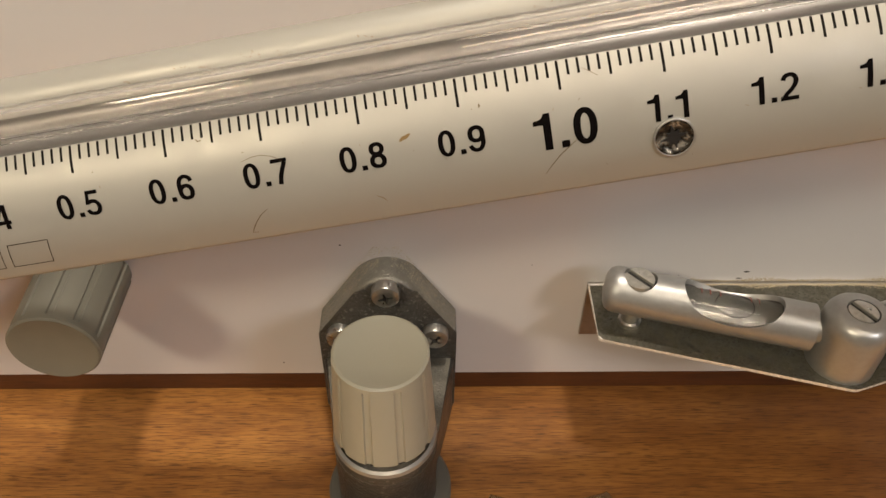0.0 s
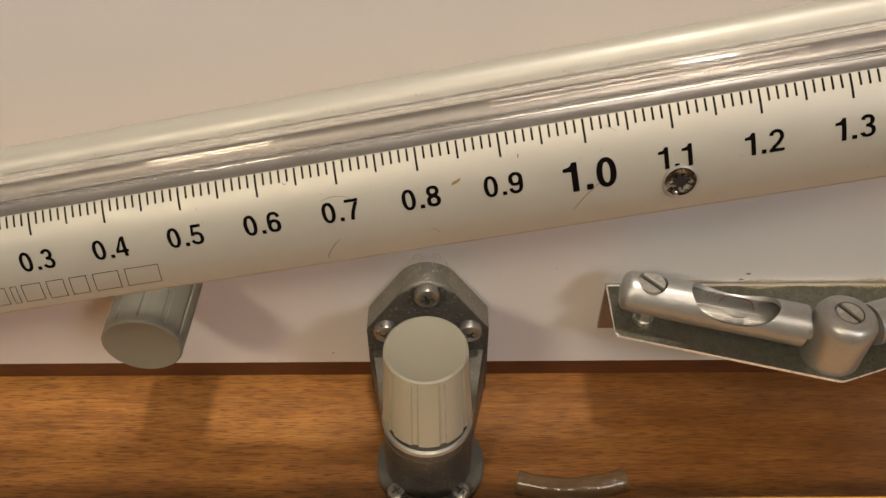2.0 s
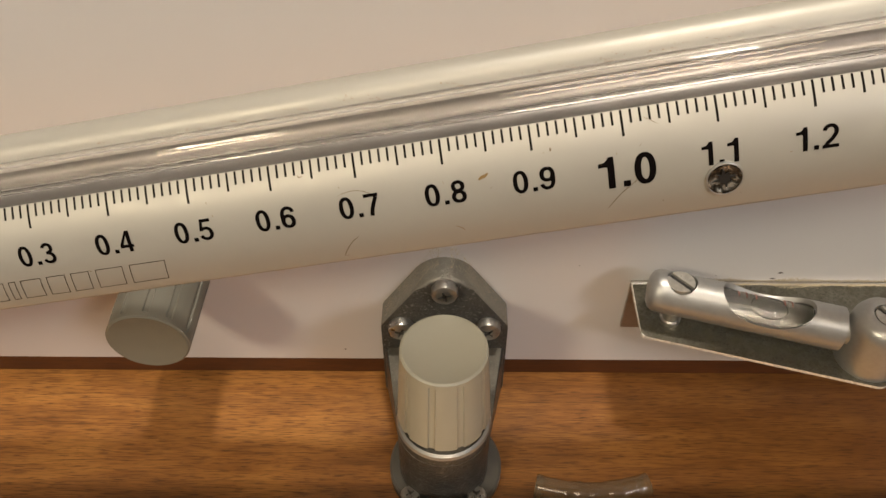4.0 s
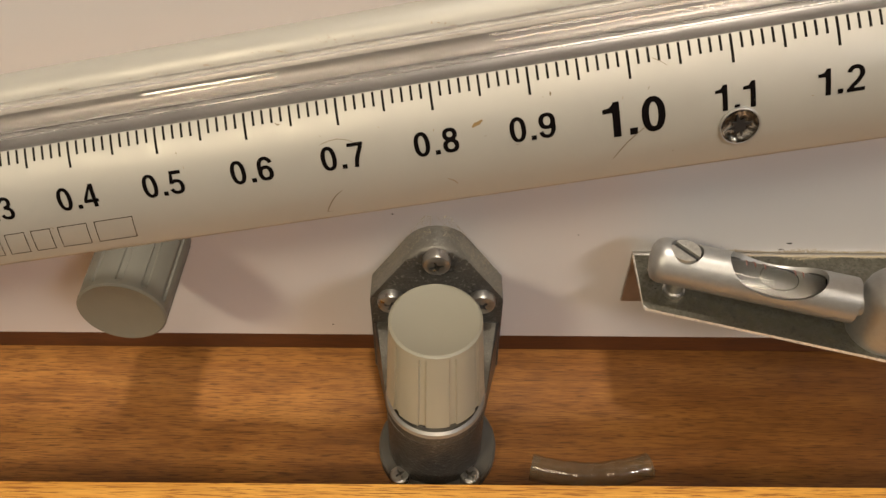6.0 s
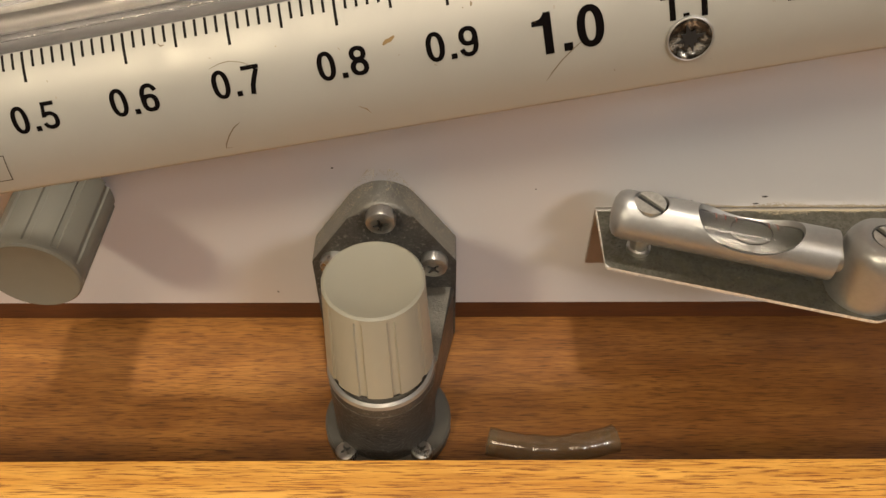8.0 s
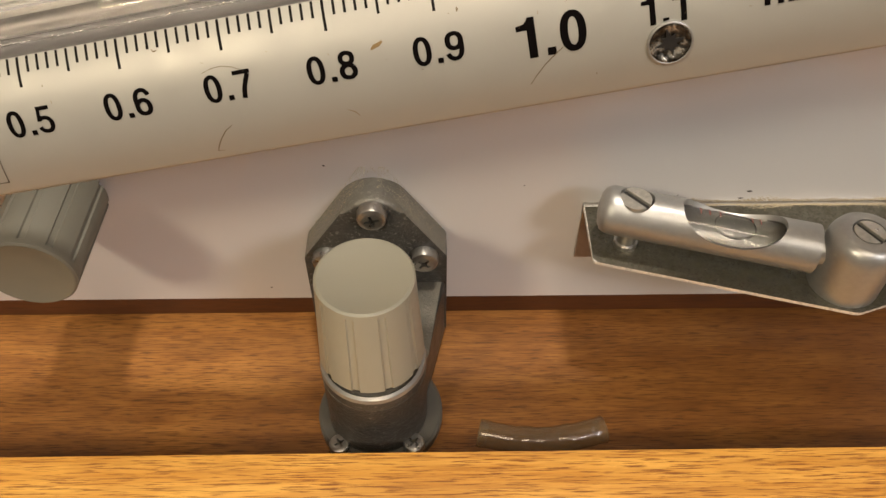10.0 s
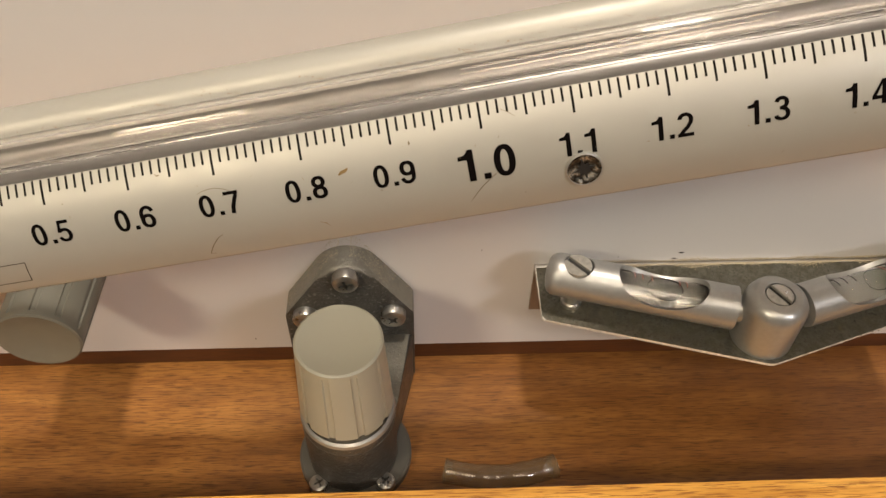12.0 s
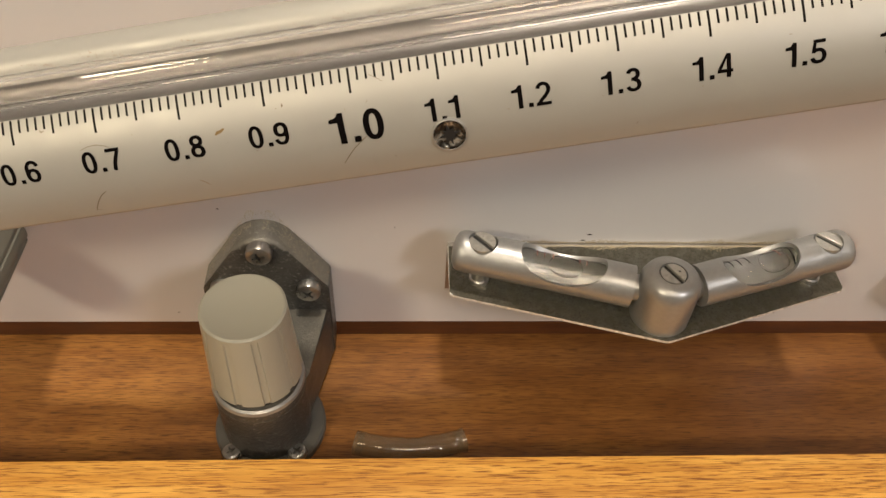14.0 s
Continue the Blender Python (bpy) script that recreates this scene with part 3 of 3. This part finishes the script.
def ribbed(r0, r1, h, panels, groove, m, bm=None, sink=0.45):
    """A tapered knob skirt with wide flats parted by narrow grooves; local z from 0 to h."""
    bm = bm or bmesh.new()
    pts = []
    for k in range(panels):
        a = 2 * math.pi * k / panels
        w = 2 * math.pi / panels
        for f in (0.0, 0.25, 0.5, 0.75):
            pts.append((a + w * (1 - groove) * f, 0.0))
        pts.append((a + w * (1 - groove), 0.0))
        pts.append((a + w * (1 - groove) + 0.02, sink))
        pts.append((a + w - 0.02, sink))
    top = h - 1.0
    rows = []
    for z, dr, keep in ((0, -0.3, 1), (0.4, 0, 1), (top - 0.9, 0, 1), (top - 0.5, 0, 0), (h - 0.35, 0, 0), (h, -0.5, 0)):
        r = r0 + (r1 - r0) * z / h
        rows.append([bm.verts.new(m @ Vector(((r + dr - s * keep) * math.cos(a), (r + dr - s * keep) * math.sin(a), z))) for a, s in pts])
    n = len(pts)
    for a, b in zip(rows, rows[1:]):
        for k in range(n):
            bm.faces.new([a[k], a[(k + 1) % n], b[(k + 1) % n], b[k]])
    bm.faces.new(rows[0])
    return bm, rows[-1], m


def cap_disc(r, z, m, dish=0.9):
    prof = [(r, z - 0.4), (r, z), (r * 0.97, z + 0.02), (r * 0.95, z - 0.06), (r * 0.5, z - dish * 0.7), (0, z - dish), ]
    return turned(prof, m, 64)


valve = thing("valve", (VX, VY, FZ), "grey cast metal valve with a ribbed warm grey knob", "valve")
# flange against the panel
FLANGE = rounded([(0, 53.0), (17.4, 26.6), (17.4, FZ + 2), (-17.4, FZ + 2), (-17.4, 26.6)][::-1], [2.5, 1, 1, 2.5, 9.0], 8)
part("flange", prism(FLANGE, at(VX, 0, 0, FORWARD), -0.02, 8.0, 1.3), CAST, valve)
# neck between flange and post
NECK = [(-17.2, -7.0), (17.2, -7.0)] + [(12.2 * math.cos(a), VY + 12.2 * math.sin(a)) for a in [radians(d) for d in range(14, -195, -8)]]
part("neck", prism(NECK[::-1], at(VX, 0, 0), FZ + 2.0, 16.6, 0.9), CAST, valve)
part("post", turned([(0, FZ + 2.5), (11.2, FZ + 2.5), (12.2, 19.6), (11.9, 20.4), (11.2, 20.8), (10.6, 20.2), (0, 20.0)], at(VX, VY, 0), 64), CAST, valve)
# added ring: polished wear, with the edge highlight put in as pale metal
part("worn_highlight_rim", turned([(11.2, 20.86), (11.97, 20.46), (12.27, 19.6), (12.1, 19.6), (11.2, 20.6), (11.2, 20.86)], at(VX, VY, 0), 64), ALU, valve, "bright worn rim that stands in for the edge highlight")
part("gap_ring", turned([(0, 20.0), (9.6, 20.0), (9.6, 24.0), (0, 24.0)], at(VX, VY, 0), 48), GAP_DARK, valve, "black filler for the shaded gap under the knob")
part("foot_flange", turned([(0, FZ), (15.5, FZ), (15.5, FZ + 2.4), (14.9, FZ + 3.0), (0, FZ + 3.0)], at(VX + 0.5, VY, 0), 64), FOOT_GREY, valve, "pale grey round foot")
for sx, sz in ((0, 42.0), (11.8, 26.8), (-11.8, 26.8)):
    cross_screw(valve, at(VX + sx, -8.0, sz, FORWARD), 3.5, 2.9, turn=15 + sx * 3)
for sx in (-9.0, 9.0):
    cross_screw(valve, at(VX + sx, -43.2, FZ + 3.0), 2.6, 2.0, turn=40 + sx)
kb, rim, km = ribbed(11.9, 10.4, 26.3, 10, 0.27, at(VX, VY, 23.4) @ pose(0, 0, 0, 0, 0, -90 + 26))
knob = part("knob", kb, KNOB_GREY, valve, "warm grey ribbed plastic knob", smooth=25)
part("cap", cap_disc(9.95, 49.75, at(VX, VY, 0)), KNOB_GREY, knob, "smooth slightly dished cap")

# ---------------------------------------------------------------- knob on the panel
PK = (-81.0, 43.6)
control_knob = thing("control_knob", (PK[0], 0, PK[1]), "cool grey ribbed knob standing out of the white panel", "knob")
kb, rim, km = ribbed(10.4, 10.0, 25.0, 11, 0.28, at(PK[0], -2.0, PK[1], FORWARD) @ pose(0, 0, 0, 0, 0, 20))
part("skirt", kb, KNOB_COOL, control_knob, smooth=25)
part("cap", cap_disc(9.6, 27.05, at(PK[0], 0, PK[1], FORWARD)), KNOB_COOL, control_knob)
part("spindle", turned([(0, -0.02), (5, -0.02), (5, 3), (0, 3)], at(PK[0], 0, PK[1], FORWARD), 24), STEEL, control_knob)

RK = (190.0, 27.0)
red_knob = thing("red_knob", (RK[0], 0, RK[1]), "dark red round knob standing out of the white panel", "knob")
part("body", turned([(0, -0.02), (10.2, -0.02), (11.0, 2), (11.2, 7), (10.4, 10.2), (8.2, 12.0), (5, 12.6), (0, 12.8)], at(RK[0], 0, RK[1], FORWARD), 56), DARK_RED, red_knob)
part("collar", turned([(10.0, 0.02), (11.6, 0.02), (11.6, 1.0), (10.0, 1.0)], at(RK[0], 0, RK[1], FORWARD), 56), GAP_DARK, red_knob)

# ---------------------------------------------------------------- spirit level
LX, LZ = 95.3, 36.8
spirit_level = thing("spirit_level", (LX, 0, LZ), "aluminium spirit level with two vials set in a shallow V", "spirit level")
PLAN = rounded([(-53.9, -1.2), (53.6, -1.2), (53.6, -17.0), (1.4, -34.2), (-53.9, -18.8)][::-1], [1.2, 4, 1.2, 0, 0], 5)
shelf = part("shelf", prism(PLAN, at(LX, 0, 0), LZ - 0.9, LZ, 0.3), PLATE, spirit_level, "dusty bent sheet metal bracket")
shelf.data.materials.append(EDGE_GLINT)
for poly in shelf.data.polygons:
    if abs(poly.normal.z) < 0.97:
        poly.material_index = 1
part("back_leg", slab((LX - 53.9, -1.2, LZ - 19), (LX + 53.6, 0.02, LZ), 0.3), BENT, spirit_level)
TZC, VR, VIN = LZ + 10.0, 5.5, 4.3


def window_rows(length, c, half, wide, bore):
    """Lengths along a housing with the half angle that is cut open there: a screw's bore and the oval window."""
    rows = [(-4.6, 0.0)]
    for k in range(25):
        z = -bore * math.cos(math.pi * k / 24)
        rows.append((z, math.asin(math.sqrt(max(0.0, bore * bore - z * z)) / VR)))
    rows.append(((bore + c - half) / 2, 0.0))
    for k in range(33):
        f = -math.cos(math.pi * k / 32)
        rows.append((c + half * f, wide * math.sqrt(max(0.0, 1 - f * f))))
    return rows + [(c + half + 2, 0.0), (length - 9.0, 0.0), (length - 8.7, 0.0)]


def housing(m, length, c, half, wide, bore=3.75, count=40):
    """A round tube with a bore and an oval window on top: local z along it, local x up."""
    bm = bmesh.new()
    outer, inner = [], []
    rows = window_rows(length, c, half, wide, bore)
    for z, cut in rows:
        for r, ring in ((VR, outer), (VIN, inner)):
            edge = min(cut * (1.0 if r == VR else 1.06), 1.5)
            ring.append([bm.verts.new(m @ Vector((r * math.cos(a), r * math.sin(a), z))) for a in (edge + (2 * math.pi - 2 * edge) * k / count for k in range(count + 1))])
    for lining, rings in enumerate((outer, inner)):
        for a, b in zip(rings, rings[1:]):
            for k in range(count):
                bm.faces.new([a[k], a[k + 1], b[k + 1], b[k]]).material_index = lining
    for k in (0, count):
        for i in range(len(rows) - 1):
            if rows[i][1] > 1e-6 or rows[i + 1][1] > 1e-6:
                bm.faces.new([outer[i][k], outer[i + 1][k], inner[i + 1][k], inner[i][k]])
    # rounded outer end, flat inner end
    last = outer[0]
    for r, z in ((5.3, -5.6), (4.7, -6.6), (3.4, -7.3), (1.5, -7.6)):
        ring = [bm.verts.new(m @ Vector((r * math.cos(2 * math.pi * k / count), r * math.sin(2 * math.pi * k / count), z))) for k in range(count + 1)]
        for k in range(count):
            bm.faces.new([last[k], last[k + 1], ring[k + 1], ring[k]])
        last = ring
    bm.faces.new(last[:-1])
    for k in range(count):
        bm.faces.new([outer[-1][k], outer[-1][k + 1], inner[-1][k + 1], inner[-1][k]])
    bmesh.ops.remove_doubles(bm, verts=bm.verts[:], dist=0.002)
    return bm


def tube_ring(m, r0, r1, z0, z1, a0, a1, steps=14):
    """A thin band round part of a vial."""
    bm = bmesh.new()
    rows = []
    for k in range(steps + 1):
        a = a0 + (a1 - a0) * k / steps
        rows.append([bm.verts.new(m @ Vector((r * math.cos(a), r * math.sin(a), z))) for r, z in ((r0, z0), (r1, z0), (r1, z1), (r0, z1))])
    for a, b in zip(rows, rows[1:]):
        for k in range(4):
            bm.faces.new([a[k], a[(k + 1) % 4], b[(k + 1) % 4], b[k]])
    bm.faces.new(rows[0])
    bm.faces.new(rows[-1])
    return bm


HUB = Vector((96.0, -25.1, TZC - 1.8))
LINES = {-48: ((-6.9, RED_INK), (-5.0, RED_INK), (-2.7, RED_INK), (4.1, RED_INK), (5.9, RED_INK)), -42: ((3.0, INK), (5.4, INK), (7.6, INK), (-6.0, RED_INK))}
for e, slot, bub in ((Vector((49.4, -13.5, TZC)), -48, 0.9), (Vector((140.3, -12.8, TZC)), -42, -4.6)):
    way = (HUB - e).normalized()
    m = frame_of(e, Vector((0, 0, 1)) - way * way.z, way)
    length = (HUB - e).length
    c, half = 0.435 * length, 0.23 * length
    body = part("vial_housing", housing(m, length, c, half, radians(82)), ALU, spirit_level, "round satin aluminium tube with an oval window")
    body.data.materials.append(LINING)
    part("backing", turned([(0, c - half - 2), (VIN - 0.02, c - half - 2), (VIN - 0.02, c - half - 1.6), (0, c - half - 1.6)], m, 24), ALU, body)
    part("end_plug", turned([(0, length - 9.6), (VIN - 0.02, length - 9.6), (VIN - 0.02, length - 8.9), (3.4, length - 8.8), (3.4, length - 6.0), (0, length - 6.0)], m, 32), ALU, body)
    vial = part("vial", turned([(0, c - half - 1.2), (3.1, c - half - 1.1), (4.0, c - half - 0.2), (4.0, c + half + 1.2), (3.1, c + half + 2.0), (0, c + half + 2.1)], m, 40), VIAL, body, "clear glass level vial")
    bubble = bmesh.new()
    bmesh.ops.create_uvsphere(bubble, u_segments=28, v_segments=16, radius=1.0)
    bmesh.ops.transform(bubble, matrix=m @ Matrix.Translation((1.75, 0, c + bub)) @ Matrix.Diagonal((1.9, 2.7, 4.4, 1)), verts=bubble.verts)
    part("bubble", bubble, BUBBLE, vial)
    for z, ink in LINES[slot]:
        part("line", tube_ring(m, 4.0, 4.05, c + z - 0.13, c + z + 0.13, *((0.0, 0.85) if slot == -42 else (-0.85, 0.0))), ink, vial)
    part("washer", turned([(0, LZ - 0.1), (2.7, LZ - 0.1), (2.7, LZ + 1.2), (2.2, LZ + 1.5), (2.2, TZC - VIN), (0, TZC - VIN)], at(e.x, e.y, 0), 24), STEEL, spirit_level)
    part("screw_recess", turned([(0, TZC - 2), (3.7, TZC - 2), (3.7, TZC + 2.2), (0, TZC + 2.2)], at(e.x, e.y, 0), 32), GAP_DARK, spirit_level)
    slotted_screw(spirit_level, at(e.x, e.y, TZC + VR - 1.75), 3.45, 1.1, turn=slot, material=DULL)
part("post", turned([(0, -0.1), (7.7, -0.1), (7.7, 12.0), (7.5, 13.4), (6.9, 14.8), (5.9, 15.8), (5.0, 16.1), (3.55, 16.15), (3.45, 15.0), (0, 15.0)], at(HUB.x, HUB.y, LZ), 56), ALU, spirit_level)
part("screw_recess", turned([(0, 14.9), (3.43, 14.9), (3.43, 15.3), (0, 15.3)], at(HUB.x, HUB.y, LZ), 32), GAP_DARK, spirit_level)
slotted_screw(spirit_level, at(HUB.x, HUB.y, LZ + 15.5), 3.2, 0.6, turn=-58, material=DULL)

# ---------------------------------------------------------------- offcut of soft tube
offcut = thing("tube_offcut", (31, -41, FLOOR_Z), "short yellowed piece of clear soft tube", "tube")


def bent_tube(r0, r1, a, b, sag, steps=60, count=40):
    bm = bmesh.new()
    a, b = Vector(a), Vector(b)
    inner, outer = [], []
    for k in range(steps + 1):
        f = k / steps
        c = a.lerp(b, f) - Vector((0, sag * math.sin(math.pi * f), 0))
        d = (b - a).normalized() - Vector((0, sag / (b - a).length * math.pi * math.cos(math.pi * f), 0))
        m = frame_of(c, (0, 0, 1), d)
        wave = 1 + 0.03 * math.sin(f * 19.0 + 0.6) + 0.02 * math.sin(f * 37.0 + 1.0)
        for r, ring in ((r1 * wave, outer), (r0 * wave, inner)):
            ring.append([bm.verts.new(m @ Vector((r * math.cos(t), r * math.sin(t), 0))) for t in (2 * math.pi * i / count for i in range(count))])
    for rings in (outer, inner[:5], inner[-5:]):     # the bore is open at both ends only
        for p, q in zip(rings, rings[1:]):
            for i in range(count):
                n = (i + 1) % count
                bm.faces.new([p[i], p[n], q[n], q[i]])
    bmesh.ops.delete(bm, geom=[v for ring in inner[5:-5] for v in ring], context="VERTS")
    for e in (0, -1):
        for i in range(count):
            n = (i + 1) % count
            bm.faces.new([outer[e][i], outer[e][n], inner[e][n], inner[e][i]])
    return bm


soft_tube = part("soft_tube", bent_tube(2.6, 3.35, (15.9, -40.2, FLOOR_Z + 3.5), (46.6, -39.6, FLOOR_Z + 3.5), 2.6), HOSE, offcut)
soft_tube.visible_shadow = False

# ---------------------------------------------------------------- dust and specks
def flecks(name, places, material, label, category):
    """Small irregular grains, each a squashed lump."""
    vs, fs = [], []
    for (x, y, z), r, ax in places:
        k = len(vs)
        for dx, dy, dz in ((1, 0, 0), (-1, 0, 0), (0, 1, 0), (0, -1, 0), (0, 0, 1), (0, 0, -1)):
            vs.append(((x + dx * r * ax[0]) * MM, (y + dy * r * ax[1]) * MM, (z + dz * r * ax[2]) * MM))
        for a in (0, 1):
            for b in (2, 3):
                for c in (4, 5):
                    fs.append((k + a, k + b, k + c))
    me = bpy.data.meshes.new(name)
    me.from_pydata(vs, [], fs)
    me.materials.append(material)
    return tagged(new(name, me), label, category, kind="stuff")


rng = random.Random(3)
places = []
for _ in range(6000):
    x = 60 + 80 * rng.random()
    thick = 0.55 + 0.45 * math.sin(x * 0.31) * math.sin(x * 0.083 + 1.0)
    if rng.random() < 0.4:
        places.append(((x, -0.05, LZ + abs(rng.gauss(0, 0.7)) * thick), rng.uniform(0.05, 0.16), (1.4, 0.5, 1)))
    else:
        places.append(((x, -1.0 - abs(rng.gauss(0, 0.9)) * thick, LZ + 0.05), rng.uniform(0.05, 0.15), (1.3, 1, 0.6)))
flecks("dust_line", places, DUST, "yellow dust gathered where bracket meets panel", "dust")
places = []
for _ in range(260):
    x, y = rng.uniform(42.5, 140), rng.uniform(-30, -3)
    if y > -18 - 16 * (1 - abs(x - 96) / 54):
        places.append(((x, y, LZ + 0.05), rng.uniform(0.08, 0.30), (1.3, 1, 0.4)))
flecks("grit", places, GRIT, "fine grit lying on the metal bracket", "dust")
SPECKS = [(-20.0, 49.5, 0.32, 1.2), (-38.7, 5.1, 0.35, 1.0), (81.0, 40.2, 0.42, 2.2), (79.5, 37.9, 0.35, 2.6), (26.8, 42.7, 0.22, 1.0), (64.0, 39.0, 0.2, 1.0)]
flecks("specks", [((x, -0.08, z), r, (w, 0.3, 0.8)) for x, z, r, w in SPECKS], SPECK, "tiny dark specks on the white panel", "dirt")
places = []
for _ in range(1500):
    side = rng.choice((-1, 1))
    f = rng.random() ** 1.4
    x, z = VX + side * (1.5 + 15.5 * f), 49.3 - 0.4 - 22.0 * max(0.0, f - 0.10) * 1.08
    places.append(((x, -rng.uniform(0.05, 1.0) ** 1.6 * 7.0, z + 0.1), rng.uniform(0.03, 0.12), (1, 1, 0.6)))
for _ in range(120):
    x = VX + rng.gauss(0, 6)
    places.append(((x, -rng.uniform(0.02, 0.3), 48.4 - abs(x - VX) * 1.35 + rng.uniform(0, 1.0)), rng.uniform(0.03, 0.12), (1, 0.6, 0.8)))
flecks("casting_dust", places, DUST, "pale dust on the top of the valve's flange", "dust")

# bright crumbs and painted glints along the foot of the glass tube, and dirt spots on the lip behind it
places = []
for _ in range(220):
    # most gather where the tube catches light, their pale colour painting its highlights
    u = rng.choice((rng.gauss(-62, 16), rng.gauss(8, 18), rng.uniform(-130, 130)))
    if rng.random() < 0.5 + 0.5 * math.sin(u * 0.9) * math.sin(u * 0.23):
        a = radians(rng.gauss(222, 4))
        p = BAR @ Vector((u, TUBE_C[0] + (TUBE_R + 0.02) * math.cos(a), TUBE_C[1] + (TUBE_R + 0.02) * math.sin(a)))
        places.append((p, rng.uniform(0.03, 0.11), (1.6, 1, 1)))
flecks("crumbs", places, CRUMB_GLINT, "crumbs of dirt along the glass tube, coloured bright for its glints", "dirt")
places = []
for _ in range(70):
    u, a = rng.uniform(-120, 130), radians(rng.gauss(158, 9))
    p = BAR @ Vector((u, LIP_C[0] + (LIP_R + 0.02) * math.cos(a), LIP_C[1] + (LIP_R + 0.02) * math.sin(a)))
    for _ in range(rng.randint(3, 14)):
        q = p + Vector((rng.gauss(0, 0.9), rng.gauss(0, 0.06), rng.gauss(0, 0.2)))
        places.append((q, rng.uniform(0.03, 0.12), (2.2, 0.7, 0.7)))
flecks("lip_dirt", places, STAIN, "brown dirt spots on the lip behind the glass tube", "dirt")
